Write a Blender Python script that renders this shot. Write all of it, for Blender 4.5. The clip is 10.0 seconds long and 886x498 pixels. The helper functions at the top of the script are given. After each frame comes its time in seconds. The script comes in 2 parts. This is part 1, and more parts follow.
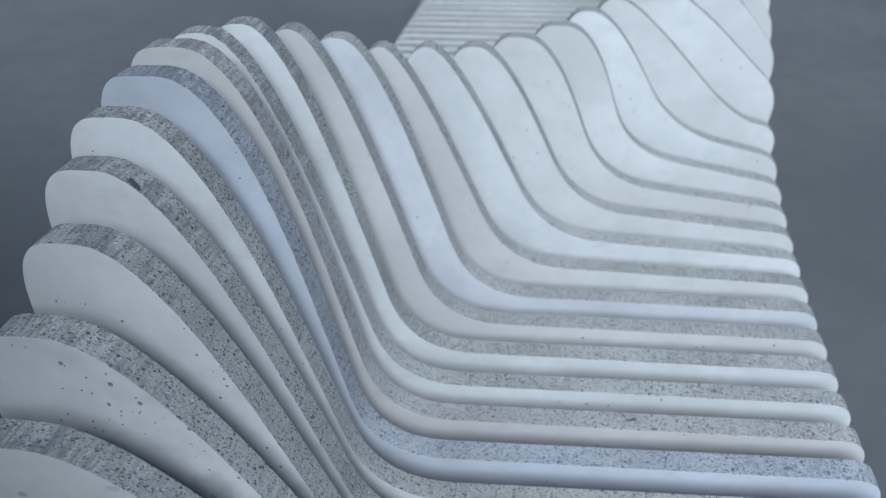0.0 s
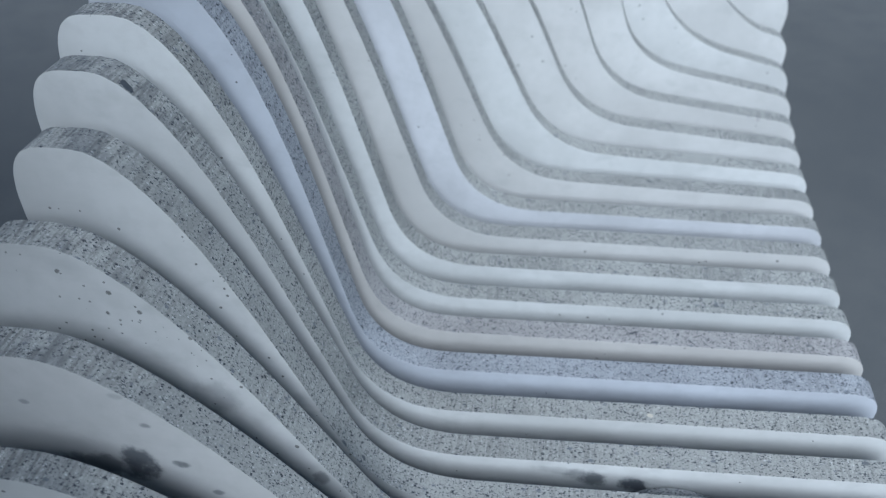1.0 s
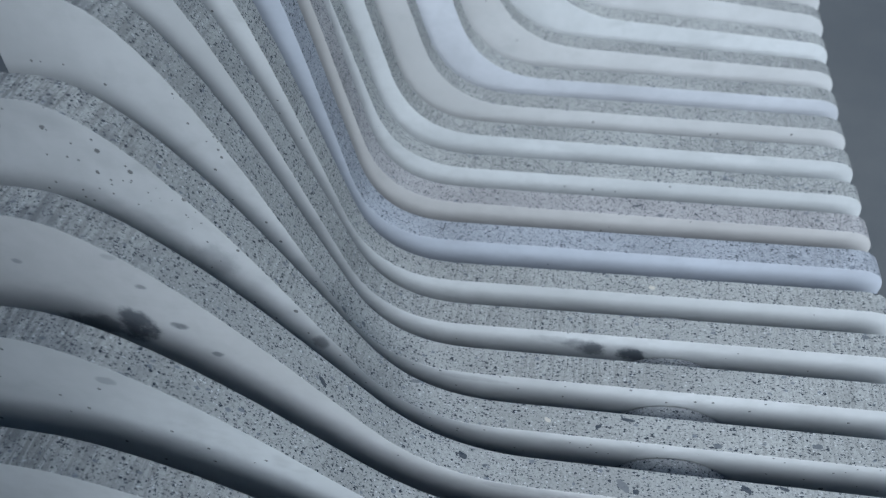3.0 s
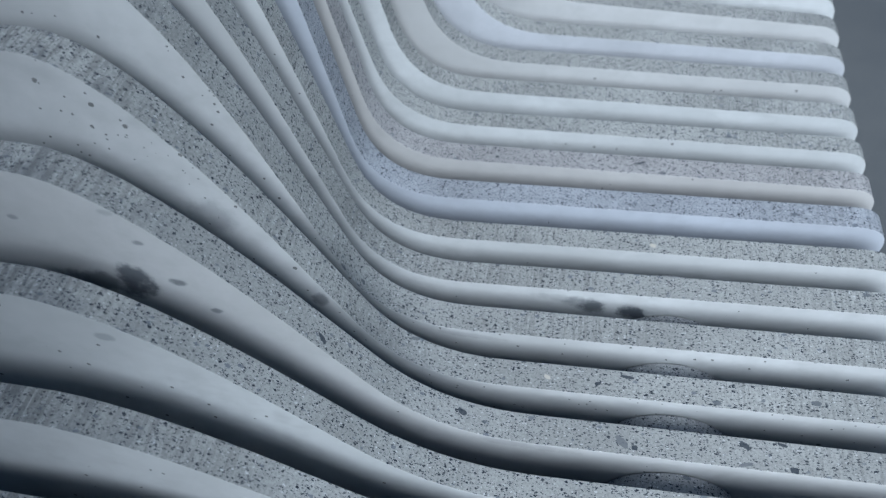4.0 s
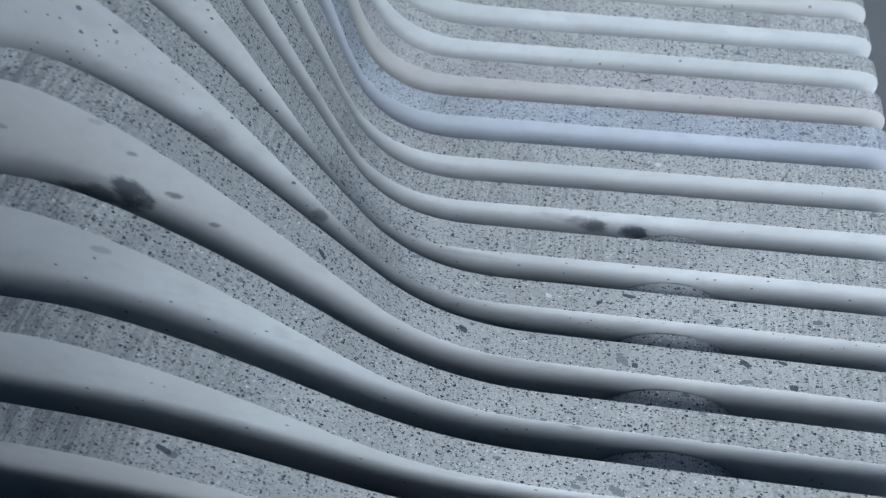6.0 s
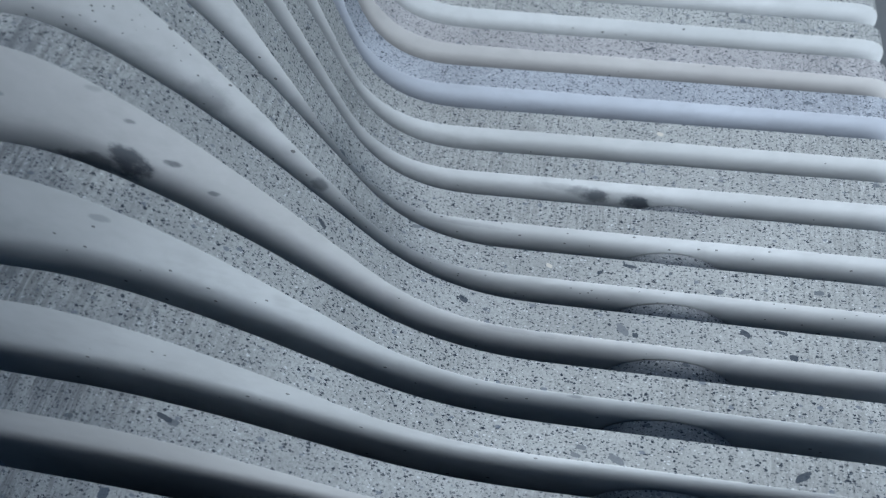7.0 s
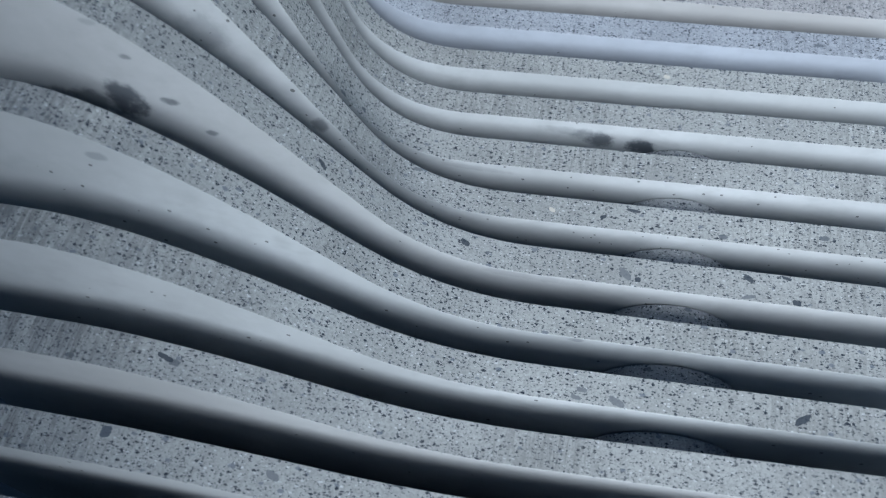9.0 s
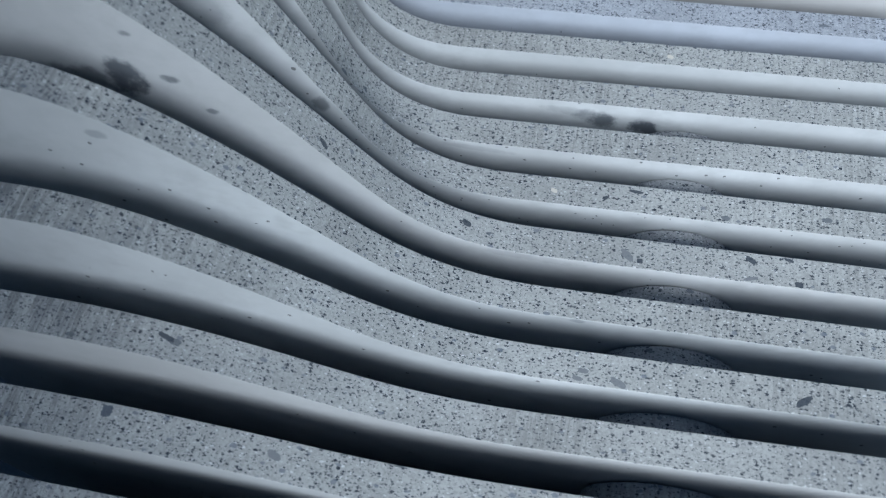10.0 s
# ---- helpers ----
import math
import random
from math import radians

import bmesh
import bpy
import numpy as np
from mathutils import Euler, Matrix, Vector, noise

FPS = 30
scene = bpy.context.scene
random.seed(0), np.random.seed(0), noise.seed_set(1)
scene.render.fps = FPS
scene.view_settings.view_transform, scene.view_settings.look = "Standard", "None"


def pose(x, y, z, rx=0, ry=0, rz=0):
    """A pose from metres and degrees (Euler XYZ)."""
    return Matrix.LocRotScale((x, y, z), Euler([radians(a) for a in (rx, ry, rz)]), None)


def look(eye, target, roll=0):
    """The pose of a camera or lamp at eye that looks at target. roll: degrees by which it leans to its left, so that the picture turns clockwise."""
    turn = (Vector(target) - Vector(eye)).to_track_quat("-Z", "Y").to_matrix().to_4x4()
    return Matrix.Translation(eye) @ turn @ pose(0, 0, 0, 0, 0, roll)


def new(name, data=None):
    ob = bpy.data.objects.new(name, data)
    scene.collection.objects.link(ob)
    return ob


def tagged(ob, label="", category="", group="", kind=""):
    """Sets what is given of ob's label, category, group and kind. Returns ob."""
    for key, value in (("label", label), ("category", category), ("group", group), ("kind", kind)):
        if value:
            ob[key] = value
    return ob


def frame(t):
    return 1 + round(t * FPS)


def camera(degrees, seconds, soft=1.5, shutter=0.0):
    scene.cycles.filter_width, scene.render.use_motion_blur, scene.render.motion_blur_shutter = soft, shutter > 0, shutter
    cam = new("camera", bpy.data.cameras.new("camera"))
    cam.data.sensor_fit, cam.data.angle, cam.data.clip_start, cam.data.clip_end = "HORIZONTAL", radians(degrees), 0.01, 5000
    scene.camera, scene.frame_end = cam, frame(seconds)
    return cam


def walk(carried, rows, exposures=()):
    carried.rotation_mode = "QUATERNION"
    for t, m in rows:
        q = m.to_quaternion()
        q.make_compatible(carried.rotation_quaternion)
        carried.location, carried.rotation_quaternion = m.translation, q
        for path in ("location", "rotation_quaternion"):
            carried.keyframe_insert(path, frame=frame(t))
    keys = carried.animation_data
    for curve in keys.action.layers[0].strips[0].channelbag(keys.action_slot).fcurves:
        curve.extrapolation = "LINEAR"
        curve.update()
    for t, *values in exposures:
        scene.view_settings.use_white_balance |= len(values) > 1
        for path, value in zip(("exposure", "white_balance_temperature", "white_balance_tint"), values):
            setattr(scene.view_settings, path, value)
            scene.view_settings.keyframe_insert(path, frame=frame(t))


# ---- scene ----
cam = camera(57.91, 10.0, soft=1.25)
PATH = [
    (0, pose(0.0066, -0.0229, 1.1516, 58.04, 1.15, -0.86)),
    (0.5, pose(0.0026, -0.0163, 1.1452, 55.24, 0.93, -1.01)),
    (1, pose(-0.0019, -0.0093, 1.1386, 51.89, 0.47, -0.82)),
    (1.5, pose(0.0007, -0.0073, 1.1318, 49.22, 0.36, -0.41)),
    (2, pose(0.0012, -0.0053, 1.1256, 46.93, 0.26, -0.20)),
    (2.5, pose(-0.0002, -0.0020, 1.1202, 44.86, 0.06, -0.11)),
    (4, pose(0.0004, 0.0001, 1.1094, 40.44, 0.05, -0.03)),
    (4.5, pose(0.0000, 0.0000, 1.1050, 39.00, -0.00, -0.00)),
    (5, pose(-0.0009, -0.0008, 1.1012, 37.67, -0.05, -0.01)),
    (5.5, pose(-0.0023, -0.0006, 1.0966, 36.42, -0.22, 0.06)),
    (7, pose(-0.0029, -0.0014, 1.0895, 33.37, -0.30, 0.21)),
    (7.5, pose(-0.0038, -0.0015, 1.0868, 32.41, -0.39, 0.27)),
    (8, pose(-0.0037, -0.0028, 1.0842, 31.58, -0.41, 0.34)),
    (8.5, pose(-0.0031, -0.0037, 1.0819, 30.73, -0.35, 0.41)),
    (9, pose(-0.0024, -0.0045, 1.0797, 29.92, -0.32, 0.55)),
    (9.5, pose(-0.0039, -0.0052, 1.0774, 29.25, -0.41, 0.57)),
    (10, pose(-0.0057, -0.0039, 1.0764, 28.61, -0.56, 0.65)),
]
EXPOSURES = [(0.0, -0.10, 5360, 5), (2.5, -0.20, 5360, 5), (5.0, -0.03, 5360, 5), (10.0, 0.0, 5360, 5)]
cam.data.dof.use_dof = True
cam.data.dof.focus_distance = 0.71
cam.data.dof.aperture_fstop = 5.2
walk(cam, PATH, EXPOSURES)

# ---- light: soft daylight from low in an overcast sky ----
world = bpy.data.worlds.new("overcast_sky")
scene.world = world
world.use_nodes = True
wn, wl = world.node_tree.nodes, world.node_tree.links
sky = wn.new("ShaderNodeTexSky")
sky.sky_type = "NISHITA"
sky.sun_disc = False
sky.sun_elevation = radians(36)
sky.sun_rotation = radians(182)
sky.air_density, sky.dust_density, sky.ozone_density = 1.5, 1.0, 6.0
wn["Background"].inputs["Strength"].default_value = 0.050
wl.new(sky.outputs[0], wn["Background"].inputs["Color"])
sun_data = bpy.data.lights.new("sun", "SUN")
sun_data.energy, sun_data.angle, sun_data.color = 5.6, radians(42), (1.0, 0.95, 0.885)
sun = new("sun", sun_data)
sun.matrix_world = look((0, 0, 3), (0.15, 4.05, 0))


# ---- materials ----
class Nodes:
    """A small wrapper that keeps node code short."""

    def __init__(self, name):
        self.mat = bpy.data.materials.new(name)
        self.mat.use_nodes = True
        self.tree = self.mat.node_tree
        self.bsdf = self.tree.nodes["Principled BSDF"]

    def add(self, kind, **settings):
        node = self.tree.nodes.new(kind)
        for key, value in settings.items():
            setattr(node, key, value)
        return node

    def link(self, a, b):
        self.tree.links.new(a, b)

    def feed(self, socket, value):
        if isinstance(value, bpy.types.NodeSocket):
            self.link(value, socket)
        else:
            socket.default_value = value

    def math(self, op, a, b=0.0, c=0.0, clamp=False):
        node = self.add("ShaderNodeMath", operation=op, use_clamp=clamp)
        for i, v in enumerate((a, b, c)):
            self.feed(node.inputs[i], v)
        return node.outputs[0]

    def mix(self, fac, a, b, blend="MIX"):
        node = self.add("ShaderNodeMix", data_type="RGBA", blend_type=blend)
        self.feed(node.inputs[0], fac)
        self.feed(node.inputs[6], a if not isinstance(a, tuple) else (*a, 1))
        self.feed(node.inputs[7], b if not isinstance(b, tuple) else (*b, 1))
        return node.outputs[2]

    def ramp(self, value, lo, hi, a=0.0, b=1.0):
        node = self.add("ShaderNodeMapRange", interpolation_type="SMOOTHSTEP")
        self.feed(node.inputs[0], value)
        for i, v in enumerate((lo, hi, a, b)):
            node.inputs[i + 1].default_value = v
        return node.outputs[0]

    def noise(self, coords, scale, detail=3.0, rough=0.55):
        node = self.add("ShaderNodeTexNoise")
        self.link(coords, node.inputs["Vector"])
        node.inputs["Scale"].default_value = scale
        node.inputs["Detail"].default_value = detail
        node.inputs["Roughness"].default_value = rough
        return node.outputs[0]

    def voronoi(self, coords, scale, feature="F1", randomness=1.0):
        node = self.add("ShaderNodeTexVoronoi", feature=feature)
        self.link(coords, node.inputs["Vector"])
        node.inputs["Scale"].default_value = scale
        node.inputs["Randomness"].default_value = randomness
        return node

    def coords(self, stretch=(1, 1, 1), shift=True):
        """Object coordinates, moved by a chance amount for each object."""
        tc = self.add("ShaderNodeTexCoord").outputs["Object"]
        node = self.add("ShaderNodeVectorMath", operation="MULTIPLY_ADD")
        self.link(tc, node.inputs[0])
        node.inputs[1].default_value = stretch
        if shift:
            info = self.add("ShaderNodeObjectInfo").outputs["Random"]
            comb = self.add("ShaderNodeCombineXYZ")
            self.link(self.math("MULTIPLY", info, 37.0), comb.inputs[0])
            self.link(self.math("MULTIPLY", info, 91.0), comb.inputs[1])
            self.link(comb.outputs[0], node.inputs[2])
        return node.outputs[0]

    def bump(self, height, strength, distance):
        node = self.add("ShaderNodeBump")
        node.inputs["Strength"].default_value = strength
        node.inputs["Distance"].default_value = distance
        self.link(height, node.inputs["Height"])
        self.link(node.outputs[0], self.bsdf.inputs["Normal"])


def cast_concrete(name, colour, stains=(), pits=0.0):
    """Smooth mould-cast concrete with soft clouds, air holes and, where given, stains or painted shade (u, z, half
    width, half height, depth).
    """
    n = Nodes(name)
    co = n.coords()
    cloud = n.noise(co, 5.0, 5.0)
    fine = n.noise(co, 60.0, 4.0)
    col = n.mix(n.ramp(cloud, 0.3, 0.7), tuple(c * 0.82 for c in colour), tuple(c * 1.07 for c in colour))
    patch = n.noise(n.coords((1, 1, 1.3)), 28.0, 5.0, 0.65)
    col = n.mix(n.ramp(patch, 0.46, 0.70, 0.0, 0.34), col, tuple(c * 0.74 for c in colour))
    col = n.mix(n.ramp(fine, 0.35, 0.75, 0.0, 0.22), col, tuple(c * 0.72 for c in colour))
    rnd = n.add("ShaderNodeObjectInfo").outputs["Random"]
    col = n.mix(n.ramp(rnd, 0.0, 1.0, 0.0, 0.40), col, (0.33, 0.318, 0.312))
    # air holes: sparse and small
    v = n.voronoi(n.coords((1, 0, 1)), 110.0)
    sep = n.add("ShaderNodeSeparateColor")
    n.link(v.outputs["Color"], sep.inputs[0])
    cluster = n.ramp(n.noise(co, 9.0, 2.0), 0.46 - 0.16 * pits, 0.64 - 0.16 * pits, 0.996 - 0.10 * pits, 0.78 - 0.30 * pits)
    rare = n.math("GREATER_THAN", sep.outputs[0], cluster)
    size = n.math("MULTIPLY_ADD", sep.outputs[1], 0.15 + 0.07 * pits, 0.05 + 0.03 * pits)
    hole = n.math("MULTIPLY", rare, n.math("LESS_THAN", v.outputs["Distance"], size))
    col = n.mix(n.math("MULTIPLY", hole, 0.8), col, (0.06, 0.06, 0.06))
    # smudges
    sm = n.ramp(n.noise(n.coords((1, 1, 1.6)), 17.0, 3.0), 0.58 - 0.06 * pits, 0.76, 0.0, 0.30 + 0.12 * pits)
    col = n.mix(sm, col, tuple(c * 0.6 for c in colour))
    if stains:
        raw = n.coords(shift=False)
        xyz = n.add("ShaderNodeSeparateXYZ")
        n.link(raw, xyz.inputs[0])
        wob = n.math("MULTIPLY", n.math("SUBTRACT", n.noise(raw, 70.0, 5.0, 0.65), 0.5), 3.2)
        for u, z, du, dz, depth in stains:
            a = n.math("POWER", n.math("ABSOLUTE", n.math("DIVIDE", n.math("SUBTRACT", xyz.outputs[0], u), du)), 2.0)
            b = n.math("POWER", n.math("ABSOLUTE", n.math("DIVIDE", n.math("SUBTRACT", xyz.outputs[2], z), dz)), 2.0)
            r = n.math("ADD", n.math("ADD", a, b), wob)
            col = n.mix(n.ramp(r, 0.15, 1.35, depth, 0.0), col, (0.055, 0.065, 0.08))
    n.link(col, n.bsdf.inputs["Base Color"])
    n.bsdf.inputs["Roughness"].default_value = 0.62
    n.bump(n.math("SUBTRACT", n.math("MULTIPLY", fine, 0.15), hole), 0.5, 0.0012)
    return n.mat


def cut_concrete(name, paste, cool=0.0, chips=()):
    """The sawn edge: grey paste with dark, mid and pale chips of aggregate, and fine saw lines across the slab."""
    n = Nodes(name)
    co = n.coords()
    long = n.coords((0.72, 1.15, 0.72))
    warp = n.add("ShaderNodeVectorMath", operation="MULTIPLY_ADD")
    nz = n.add("ShaderNodeTexNoise")
    n.link(co, nz.inputs["Vector"])
    nz.inputs["Scale"].default_value = 420.0
    nz.inputs["Detail"].default_value = 3.0
    n.link(nz.outputs["Color"], warp.inputs[0])
    warp.inputs[1].default_value = (0.0026, 0.0026, 0.0026)
    n.link(long, warp.inputs[2])
    wc = warp.outputs[0]
    cloud = n.noise(co, 9.0, 4.0)
    grain = n.noise(co, 420.0, 2.0, 0.7)
    col = n.mix(n.ramp(cloud, 0.3, 0.7), tuple(c * 0.86 for c in paste), tuple(c * 1.12 for c in paste))
    col = n.mix(n.ramp(grain, 0.40, 0.62, 0.0, 0.5), col, tuple(c * 0.55 for c in paste))
    relief = grain
    # (cells a metre, share left out, chip size, chip colour, strength)
    layers = (
        (500.0, 0.36, 0.43, (0.045, 0.055, 0.070), 0.88),
        (430.0, 0.79, 0.34, (0.64, 0.65, 0.65), 0.8),
        (330.0, 0.58, 0.38, (0.018, 0.026, 0.04), 1.0),
        (180.0, 0.90, 0.34, (0.15, 0.17, 0.20), 0.8),
        (95.0, 0.975, 0.30, (0.09, 0.105, 0.125), 0.8),
    )
    for i, (scale, rare, size, chip, amount) in enumerate(layers):
        sh = n.add("ShaderNodeVectorMath", operation="ADD")
        n.link(wc, sh.inputs[0])
        sh.inputs[1].default_value = (3.1 * i, 1.7 * i, 2.3 * i)
        v = n.voronoi(sh.outputs[0], scale)
        v.distance = "MANHATTAN" if i in (0, 2) else "EUCLIDEAN"
        size = size * 1.35 if i in (0, 2) else size
        sep = n.add("ShaderNodeSeparateColor")
        n.link(v.outputs["Color"], sep.inputs[0])
        pick = n.math("GREATER_THAN", sep.outputs[0], rare)
        rad = n.math("MULTIPLY_ADD", sep.outputs[1], size * 0.7, size * 0.45)
        inside = n.math("LESS_THAN", v.outputs["Distance"], rad)
        m = n.math("MULTIPLY", n.math("MULTIPLY", pick, inside), amount)
        col = n.mix(m, col, chip)
    # saw lines run across the thickness, stronger here and there
    saw = n.noise(n.coords((1.0, 0.10, 1.0)), 260.0, 2.0, 0.6)
    ends = n.add("ShaderNodeSeparateXYZ")
    n.link(n.coords(shift=False), ends.inputs[0])
    zone = n.math("MAXIMUM", n.ramp(n.noise(co, 6.0, 1.0), 0.45, 0.65), n.ramp(ends.outputs[0], 0.16, 0.33))
    rough_end = n.ramp(ends.outputs[0], -0.20, -0.38)
    zone = n.math("MAXIMUM", zone, rough_end)
    lines = n.math("MULTIPLY", n.ramp(saw, 0.44, 0.64), zone)
    col = n.mix(n.math("MULTIPLY", lines, n.math("MULTIPLY_ADD", rough_end, 0.34, 0.30)), col, tuple(c * 0.32 for c in paste))
    # dark mottling that grows towards the slab's back end
    mottle = n.math("MULTIPLY", n.ramp(n.noise(n.coords((1.0, 0.5, 1.0)), 38.0, 5.0, 0.7), 0.42, 0.62), rough_end)
    col = n.mix(n.math("MULTIPLY", mottle, 0.5), col, (0.085, 0.095, 0.11))
    rnd = n.add("ShaderNodeObjectInfo").outputs["Random"]
    col = n.mix(n.ramp(rnd, 0.0, 1.0, 0.0, 0.15), col, (0.20, 0.20, 0.20))
    if chips:
        # single large chips: (u, depth from the near face, half length, half width, slant, colour)
        xyz = n.add("ShaderNodeSeparateXYZ")
        n.link(n.coords(shift=False), xyz.inputs[0])
        ragged = n.math("MULTIPLY", n.math("SUBTRACT", n.noise(co, 330.0, 2.0), 0.5), 2.0)
        for u, q, du, dq, slant, chip in chips:
            a = n.math("SUBTRACT", xyz.outputs[0], u)
            c = n.math("MULTIPLY_ADD", a, slant, n.math("SUBTRACT", xyz.outputs[1], q))
            a2 = n.math("POWER", n.math("ABSOLUTE", n.math("DIVIDE", a, du)), 3.0)
            c2 = n.math("POWER", n.math("ABSOLUTE", n.math("DIVIDE", c, dq)), 3.0)
            inside = n.math("LESS_THAN", n.math("ADD", n.math("ADD", a2, c2), ragged), 1.0)
            col = n.mix(n.math("MULTIPLY", inside, 0.9), col, chip)
    if cool:
        col = n.mix(cool, col, (0.62, 0.78, 1.0), "MULTIPLY")
    n.link(col, n.bsdf.inputs["Base Color"])
    n.bsdf.inputs["Roughness"].default_value = 0.75
    n.bump(n.math("SUBTRACT", n.math("MULTIPLY", grain, 0.6), lines), 0.5, 0.0008)
    return n.mat


def paving(name):
    n = Nodes(name)
    co = n.coords(shift=False)
    big = n.noise(co, 0.8, 5.0)
    mid = n.noise(co, 9.0, 5.0)
    fine = n.noise(co, 300.0, 3.0, 0.7)
    col = n.mix(n.ramp(big, 0.3, 0.7), (0.088, 0.094, 0.100), (0.125, 0.130, 0.132))
    col = n.mix(n.ramp(mid, 0.35, 0.7, 0.0, 0.4), col, (0.075, 0.083, 0.092))
    col = n.mix(n.ramp(fine, 0.5, 0.75, 0.0, 0.5), col, (0.20, 0.20, 0.20))
    n.link(col, n.bsdf.inputs["Base Color"])
    n.bsdf.inputs["Roughness"].default_value = 0.85
    n.bump(fine, 0.4, 0.002)
    return n.mat


WHITE = (0.492, 0.508, 0.516)
CAST = cast_concrete("cast_concrete", WHITE)
CAST_BLUE = cast_concrete("cast_concrete_blue", (0.405, 0.44, 0.505))
CAST_LILAC = cast_concrete("cast_concrete_lilac", (0.455, 0.475, 0.515))
CAST_WARM = cast_concrete("cast_concrete_warm", (0.462, 0.462, 0.458))
CAST_STAINED = cast_concrete(
    "cast_concrete_stained", WHITE,
    ((0.070, 0.4195, 0.016, 0.012, 0.75), (0.062, 0.424, 0.022, 0.012, 0.4), (0.112, 0.4185, 0.017, 0.0125, 0.95),
     (0.035, 0.428, 0.03, 0.006, 0.2)))
CAST_BLOTCHED = cast_concrete(
    "cast_concrete_blotched", WHITE,
    # the wide mark at u -0.335 mostly paints in where the joint's shade begins
    ((-0.306, 0.612, 0.016, 0.022, 0.85), (-0.335, 0.604, 0.045, 0.014, 0.7), (-0.2698, 0.6174, 0.008, 0.0045, 0.7),
     (-0.2445, 0.5852, 0.006, 0.004, 0.65), (-0.2892, 0.6606, 0.005, 0.003, 0.55), (-0.3046, 0.6907, 0.007, 0.004, 0.28),
     (-0.385, 0.672, 0.005, 0.003, 0.45), (0.015, 0.4386, 0.05, 0.006, 0.22), (-0.262, 0.668, 0.006, 0.004, 0.25)))
CAST_SPOTTED = cast_concrete(
    "cast_concrete_spotted", WHITE,
    ((-0.3005, 0.6211, 0.008, 0.005, 0.35), (0.0641, 0.4503, 0.007, 0.004, 0.4)), 0.12)
CAST_FAR_SPOT = cast_concrete("cast_concrete_far_spot", WHITE, ((-0.025, 0.645, 0.016, 0.014, 0.45),))
CAST_MARKED = cast_concrete(
    "cast_concrete_marked", WHITE, ((0.158, 0.4215, 0.012, 0.006, 0.35), (-0.05, 0.425, 0.04, 0.004, 0.2)), 0.7)
CAST_PITTED_MARKED = cast_concrete(
    "cast_concrete_pitted_marked", WHITE, ((-0.1812, 0.5356, 0.008, 0.009, 0.6), (-0.26, 0.63, 0.02, 0.02, 0.25)), 1.0)
CUT = cut_concrete("cut_concrete", (0.420, 0.424, 0.404))
CUT_BLUE = cut_concrete("cut_concrete_blue", (0.44, 0.455, 0.485), 0.08)
CUT_WARM = cut_concrete("cut_concrete_warm", (0.46, 0.445, 0.44))
DARK, MID, PALE = (0.035, 0.045, 0.06), (0.17, 0.18, 0.19), (0.62, 0.58, 0.50)
PASTE = (0.420, 0.424, 0.404)
CUT_CHIPS = {
    -1: cut_concrete("cut_concrete_warm_chip", (0.46, 0.445, 0.44), 0.0, ((0.112, 0.0177, 0.0075, 0.0014, -0.35, DARK),)),
    1: cut_concrete("cut_concrete_pale_chip", PASTE, 0.0, ((0.1278, 0.0108, 0.0034, 0.0026, 0.2, PALE),)),
    2: cut_concrete("cut_concrete_knocked", PASTE, 0.0, ((-0.346, 0.005, 0.005, 0.0035, 0.3, DARK),)),
    4: cut_concrete("cut_concrete_chips_a", PASTE, 0.0, (
        (0.1054, 0.0229, 0.0065, 0.0017, 0.1, DARK), (-0.1016, 0.0262, 0.004, 0.002, -0.4, MID), (0.078, 0.0125, 0.003, 0.0022, -0.4, DARK),
        (0.03, 0.014, 0.003, 0.0024, 0.3, PALE))),
    5: cut_concrete("cut_concrete_chips_b", PASTE, 0.0, (
        (0.207, 0.0221, 0.0045, 0.003, 0.5, DARK), (0.207, 0.0037, 0.006, 0.0018, -0.3, MID), (0.1011, 0.0118, 0.0055, 0.0042, 0.6, MID),
        (0.1125, 0.0074, 0.0026, 0.0024, 0.0, DARK), (-0.0445, 0.0177, 0.004, 0.003, 0.2, DARK), (0.2391, 0.0265, 0.004, 0.0016, 0.2, DARK),
        (0.2466, 0.0035, 0.0035, 0.0028, 0.0, DARK), (-0.1632, 0.0096, 0.003, 0.0024, 0.7, DARK))),
    7: cut_concrete("cut_concrete_chips_c", PASTE, 0.0, (
        (0.2381, 0.0105, 0.0058, 0.003, -0.6, DARK), (0.0989, 0.0049, 0.006, 0.0032, 0.4, MID), (0.0669, 0.0042, 0.004, 0.002, 0.2, MID),
        (0.0714, 0.0112, 0.004, 0.002, 0.0, MID))),
    8: cut_concrete("cut_concrete_chips_d", PASTE, 0.0, ((-0.2424, 0.0173, 0.0062, 0.0022, 0.25, DARK),)),
    9: cut_concrete("cut_concrete_chips_e", PASTE, 0.0, ((-0.278, 0.0244, 0.0042, 0.0045, 0.0, (0.07, 0.085, 0.11)), (-0.15, 0.018, 0.005, 0.003, 0.3, MID))),
}
SPACER = cut_concrete("spacer_concrete", (0.37, 0.375, 0.375))
GROUND = paving("grey_paving")
WALL = paving("shade_wall_grey")

# ---- ground ----
SIDE = 400.0
gm = bpy.data.meshes.new("ground")
gm.from_pydata([(-SIDE, -SIDE, 0), (SIDE, -SIDE, 0), (SIDE, SIDE, 0), (-SIDE, SIDE, 0)], [], [(0, 1, 2, 3)])
gm.materials.append(GROUND)
tagged(new("ground", gm), "plain dark grey paved ground under the bench", "ground", kind="structure")

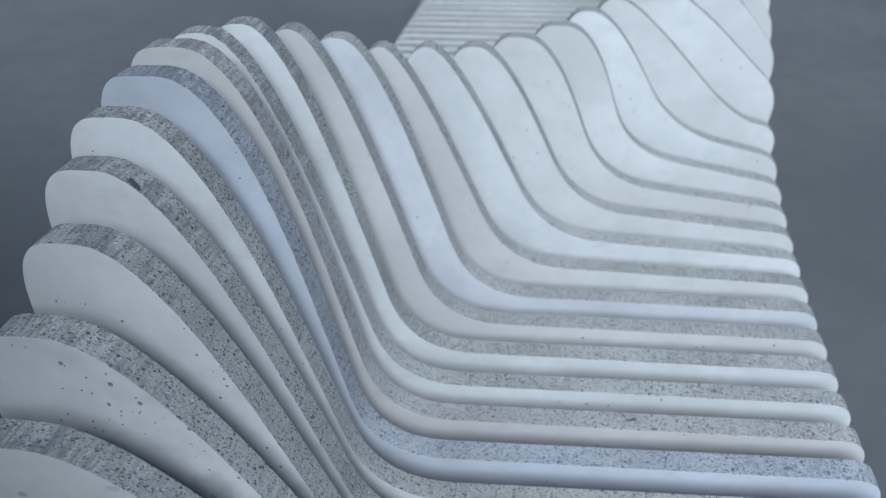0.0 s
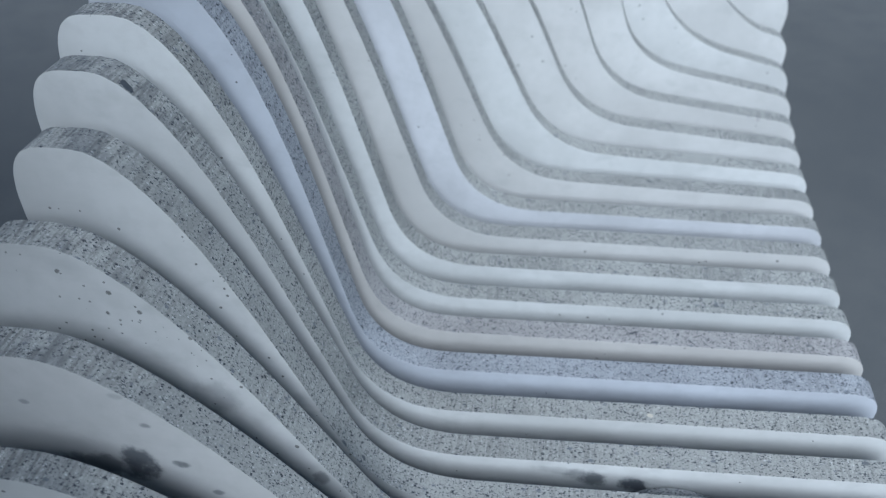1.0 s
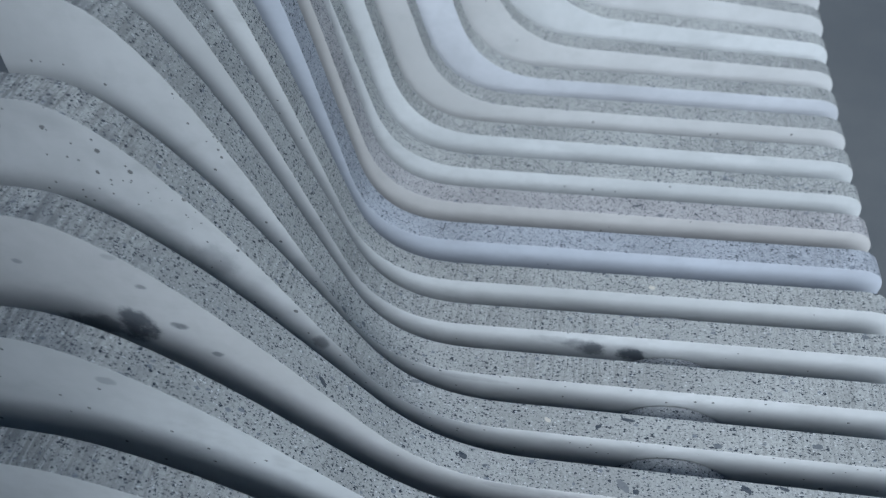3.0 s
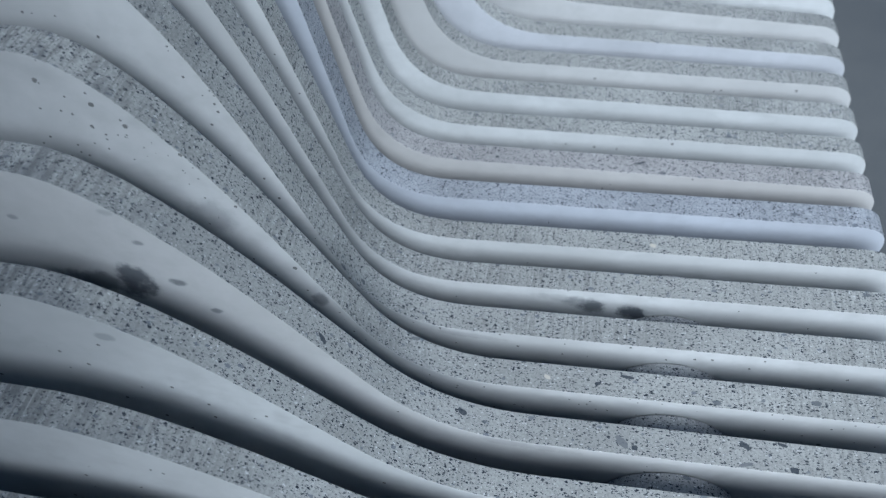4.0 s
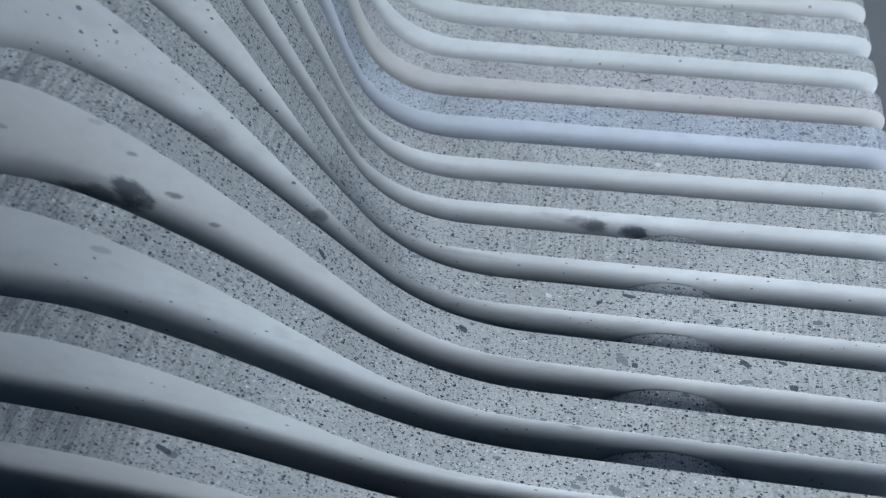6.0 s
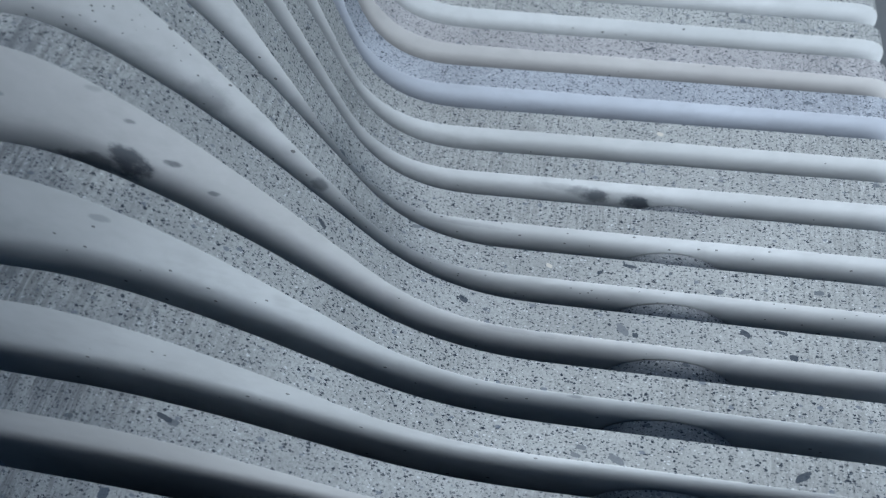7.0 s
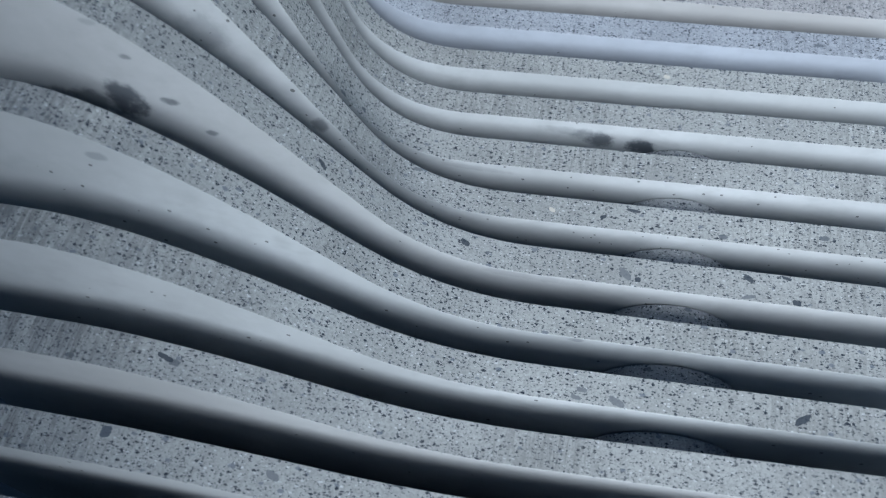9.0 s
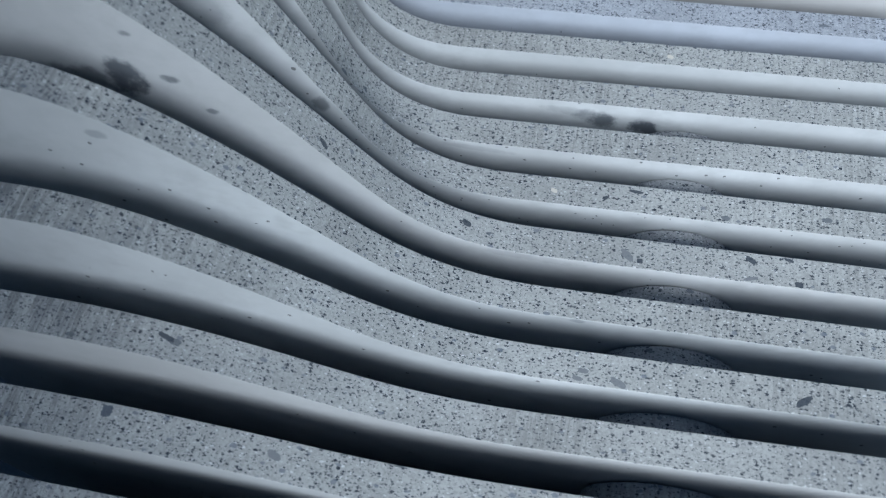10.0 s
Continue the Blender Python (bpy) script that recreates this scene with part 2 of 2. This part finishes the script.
# ---- an unseen wall, added behind the camera only to shade the bench's near left ----
def wall_mesh(length, depth, height):
    bm = bmesh.new()
    bmesh.ops.create_cube(bm, size=1.0)
    bmesh.ops.scale(bm, vec=(length, depth, height), verts=bm.verts)
    bmesh.ops.translate(bm, vec=(0, 0, height / 2), verts=bm.verts)
    bmesh.ops.bevel(bm, geom=bm.edges[:], offset=0.008, segments=2, affect="EDGES")
    me = bpy.data.meshes.new("shade_wall")
    bm.to_mesh(me)
    bm.free()
    me.materials.append(WALL)
    return me


wall = tagged(new("shade_wall", wall_mesh(2.6, 0.20, 1.76)),
              "plain grey wall added out of view to shade the near end of the bench", "wall", kind="structure")
wall.matrix_world = pose(0, 0, 0, 0, 0, -9.79) @ Matrix.Translation((-1.44, -0.66, 0))

# ---- the bench ----
PITCH, EDGE = 0.060, 0.0002
FIRST = 0.6423          # distance of slab 0's near face, along the bench
EYE = 1.105             # height of the origin of the heights below
BENCH_TURN = -9.79

# slab number: crest height, crest's left and right corner, foot of the back, seat height at the foot and at the front
SHAPE = {
    16: (-0.645, -0.43, -0.20, -0.03, -0.650, -0.550),
    12: (-0.640, -0.43, -0.20, -0.04, -0.645, -0.560),
    10: (-0.628, -0.43, -0.21, -0.04, -0.642, -0.568),
    9: (-0.611, -0.438, -0.232, -0.040, -0.644, -0.575),
    8: (-0.573, -0.438, -0.250, -0.040, -0.650, -0.585),
    7: (-0.512, -0.438, -0.276, -0.048, -0.650, -0.606),
    6: (-0.444, -0.438, -0.296, -0.055, -0.661, -0.625),
    5: (-0.382, -0.438, -0.303, -0.068, -0.668, -0.634),
    4: (-0.326, -0.438, -0.311, -0.104, -0.676, -0.638),
    3: (-0.278, -0.426, -0.309, -0.144, -0.679, -0.637),
    2: (-0.244, -0.434, -0.318, -0.160, -0.680, -0.634),
    1: (-0.221, -0.438, -0.315, -0.178, -0.677, -0.634),
    0: (-0.204, -0.436, -0.302, -0.194, -0.674, -0.635),
    -1: (-0.196, -0.435, -0.308, -0.194, -0.668, -0.637),
    -2: (-0.200, -0.425, -0.325, -0.192, -0.663, -0.636),
    -3: (-0.207, -0.400, -0.311, -0.183, -0.656, -0.635),
    -4: (-0.230, -0.360, -0.287, -0.150, -0.648, -0.633),
    -5: (-0.260, -0.320, -0.242, -0.112, -0.640, -0.630),
    -6: (-0.289, -0.270, -0.215, -0.066, -0.622, -0.626),
    -7: (-0.307, -0.220, -0.160, -0.012, -0.605, -0.620),
    -8: (-0.324, -0.165, -0.090, 0.032, -0.584, -0.612),
    -9: (-0.327, -0.110, -0.018, 0.072, -0.564, -0.602),
    -10: (-0.325, -0.050, 0.044, 0.114, -0.537, -0.588),
    -11: (-0.318, 0.000, 0.075, 0.190, -0.520, -0.568),
    -12: (-0.312, 0.050, 0.110, 0.305, -0.520, -0.534),
    -13: (-0.306, 0.100, 0.191, 0.350, -0.488, -0.490),
    -14: (-0.304, 0.14, 0.27, 0.362, -0.43, -0.44),
    -16: (-0.304, 0.19, 0.34, 0.370, -0.35, -0.36),
    -20: (-0.304, 0.22, 0.36, 0.372, -0.32, -0.325),
    -46: (-0.304, 0.22, 0.36, 0.372, -0.32, -0.325),
}
# how far a slab's near face is set back from the even pitch, and how thick it came out of its mould
CASTING = {
    -2: (0.0010, 0.0275), -1: (0.0010, 0.0295), 0: (0.0010, 0.0305), 1: (0.0020, 0.0270), 2: (0.0040, 0.0285),
    3: (0.0025, 0.0318), 4: (0.0028, 0.0295), 5: (0.0024, 0.0295), 6: (0.0026, 0.0268), 7: (0.0010, 0.0280),
    8: (0.0026, 0.0288), 9: (0.0010, 0.0305),
}
ROWS = sorted(SHAPE)


def casting(k):
    return CASTING.get(k, (0.0012, 0.0290))


def shape(k):
    """The six numbers for slab k, read from the table in a straight line between its rows."""
    table = np.array([SHAPE[i] for i in ROWS])
    return [float(np.interp(k, ROWS, table[:, c])) for c in range(6)]


def rounded(corners, steps=9):
    """A closed outline from (u, z, cut before, cut after): each corner becomes a soft curve between its two cuts."""
    out = []
    m = len(corners)
    for i in range(m):
        p0, p1, p2 = (np.array(corners[(i + d) % m][:2]) for d in (-1, 0, 1))
        cuts = corners[i][2:]
        a = p1 + (p0 - p1) * min(0.499, cuts[0] / max(1e-6, np.linalg.norm(p0 - p1)))
        b = p1 + (p2 - p1) * min(0.499, cuts[1] / max(1e-6, np.linalg.norm(p2 - p1)))
        n = steps if max(cuts) > 0.004 else 1
        for j in range(n + 1):
            t = j / n
            out.append(a * (1 - t) ** 2 + p1 * 2 * t * (1 - t) + b * t * t)
    return np.array(out)


def even(points, step=0.0045):
    """The same closed outline with its points at even steps."""
    loop = np.vstack([points, points[:1]])
    run = np.concatenate([[0], np.cumsum(np.linalg.norm(np.diff(loop, axis=0), axis=1))])
    at = np.linspace(0, run[-1], int(run[-1] / step), endpoint=False)
    return np.stack([np.interp(at, run, loop[:, 0]), np.interp(at, run, loop[:, 1])], 1)


def outline(k):
    zc, cl, cr, foot, zs, zf = shape(k)
    back = -0.50 if k < -19 else -0.445 if k > 3 else -0.43
    low = 0.03 - EYE
    pts = [(0.300, low, 0.002, 0.002), (0.384, zf + 0.002, 0.045, 0.04)]
    slope = math.hypot(foot - cr, zs - zc)
    if foot < 0.33:
        pts.append((foot, zs, 0.09, min(0.09, slope * 0.35)))
    pts.append((cr, zc, slope * 0.5, min(0.07, (cr - cl) * 0.5)))
    if cl - 0.07 > back + 0.02:
        pts.append((cl, zc, 0.03, 0.06))
        pts.append((cl - 0.07, -0.655, 0.07, 0.06))
        pts.append((back, -0.66, 0.03, 0.03))
    else:
        pts.append((cl, zc - 0.003, 0.035, 0.06))
    pts.append((back + 0.01, low, 0.002, 0.002))
    return even(rounded(pts))


def slab_mesh(k, cast, cut):
    """One upright slab: two cast faces, a cut edge all round, fine chamfers."""
    ring = outline(k)
    nxt, prv = np.roll(ring, -1, 0), np.roll(ring, 1, 0)
    tan = nxt - prv
    tan /= np.linalg.norm(tan, axis=1)[:, None] + 1e-9
    nor = np.stack([-tan[:, 1], tan[:, 0]], 1)
    m = len(ring)
    thick = casting(k)[1]
    rng = np.random.default_rng(100 + k)
    verts = []
    # worn arrises: the chamfer wavers and has a few nicks
    worn = [EDGE + 0.00006 * np.abs(rng.normal(size=m)) + 0.0005 * (rng.random(m) < 0.008) for _ in range(2)]
    for loop, at in (
            (ring + nor * worn[0][:, None], np.zeros(m)), (ring, worn[0]),
            (ring, thick - worn[1]), (ring + nor * worn[1][:, None], np.full(m, thick))):
        verts += [(p[0], q, p[1] + EYE) for p, q in zip(loop, at)]
    faces, mats = [], []
    for lay in range(3):
        for i in range(m):
            j = (i + 1) % m
            faces.append((lay * m + i, lay * m + j, (lay + 1) * m + j, (lay + 1) * m + i))
            mats.append(1)
    faces.append(tuple(range(m - 1, -1, -1)))
    faces.append(tuple(range(3 * m, 4 * m)))
    mats += [0, 0]
    me = bpy.data.meshes.new("slab")
    me.from_pydata(verts, [], faces)
    me.materials.append(cast)
    me.materials.append(cut)
    for poly, idx in zip(me.polygons, mats):
        poly.material_index = idx
        poly.use_smooth = True
    bm = bmesh.new()
    bm.from_mesh(me)
    bmesh.ops.recalc_face_normals(bm, faces=bm.faces)
    bm.to_mesh(me)
    bm.free()
    me.set_sharp_from_angle(angle=radians(25))
    return me


def disc_mesh(radius, depth, steps=64):
    """A round spacer that fills the joint between two slabs, its axis along the bench 
    with an open joint against the far slab."""
    verts, faces = [], []
    for r, q in ((radius - 0.002, 0.0), (radius, 0.0015), (radius, depth - 0.0018), (radius - 0.010, depth - 0.0016), (radius - 0.010, depth)):
        verts += [(r * math.cos(2 * math.pi * i / steps), q, r * math.sin(2 * math.pi * i / steps)) for i in range(steps)]
    for lay in range(4):
        for i in range(steps):
            j = (i + 1) % steps
            faces.append((lay * steps + i, (lay + 1) * steps + i, (lay + 1) * steps + j, lay * steps + j))
    faces.append(tuple(range(steps)))
    faces.append(tuple(range(5 * steps - 1, 4 * steps - 1, -1)))
    me = bpy.data.meshes.new("spacer")
    me.from_pydata(verts, [], faces)
    me.materials.append(SPACER)
    for poly in me.polygons:
        poly.use_smooth = True
    me.set_sharp_from_angle(angle=radians(25))
    return me


# slabs whose mix or marks set them apart: cast face, cut edge, label
SPECIAL = {
    0: (CAST_BLUE, CUT_BLUE, "pale blue-tinted slab"),
    -1: (CAST_WARM, CUT_WARM, "slightly pinkish slab"),
    -5: (CAST_LILAC, CUT, ""),
    -11: (CAST_FAR_SPOT, CUT, "slab with one grey spot on its face"),
    3: (CAST_MARKED, CUT, "slab with air holes and a faint mark in its face"),
    4: (CAST_PITTED_MARKED, CUT, "slab with many small air holes in its face"),
    6: (CAST_SPOTTED, CUT, "slab with a faint round smudge and a few pits"),
    2: (CAST_STAINED, CUT, "slab with two dark stains on its face"),
    5: (CAST_BLOTCHED, CUT, "slab with dark blotches, painted joint shade and pits on its face"),
}
bench = tagged(new("wave_bench"), "long wave-shaped public bench of upright pale concrete slabs on grey paving", "bench")
bench.matrix_world = pose(0, 0, 0, 0, 0, BENCH_TURN)
for k in range(16, -47, -1):
    cast, cut, label = SPECIAL.get(k, (CAST, CUT, ""))
    cut = CUT_CHIPS.get(k, cut)
    slab = tagged(new("slab", slab_mesh(k, cast, cut)), label)
    slab.parent = bench
    slab.location = (0, FIRST - PITCH * k + casting(k)[0], 0)
    if k < 16:
        set_back, thick = casting(k + 1)
        spacer = new("spacer", disc_mesh(0.065, PITCH + casting(k)[0] - set_back - thick))
        spacer.parent = bench
        spacer.location = (0.157, FIRST - PITCH * (k + 1) + set_back + thick, EYE - 0.753 + 0.0025 * min(max(k + 1, 0), 9))
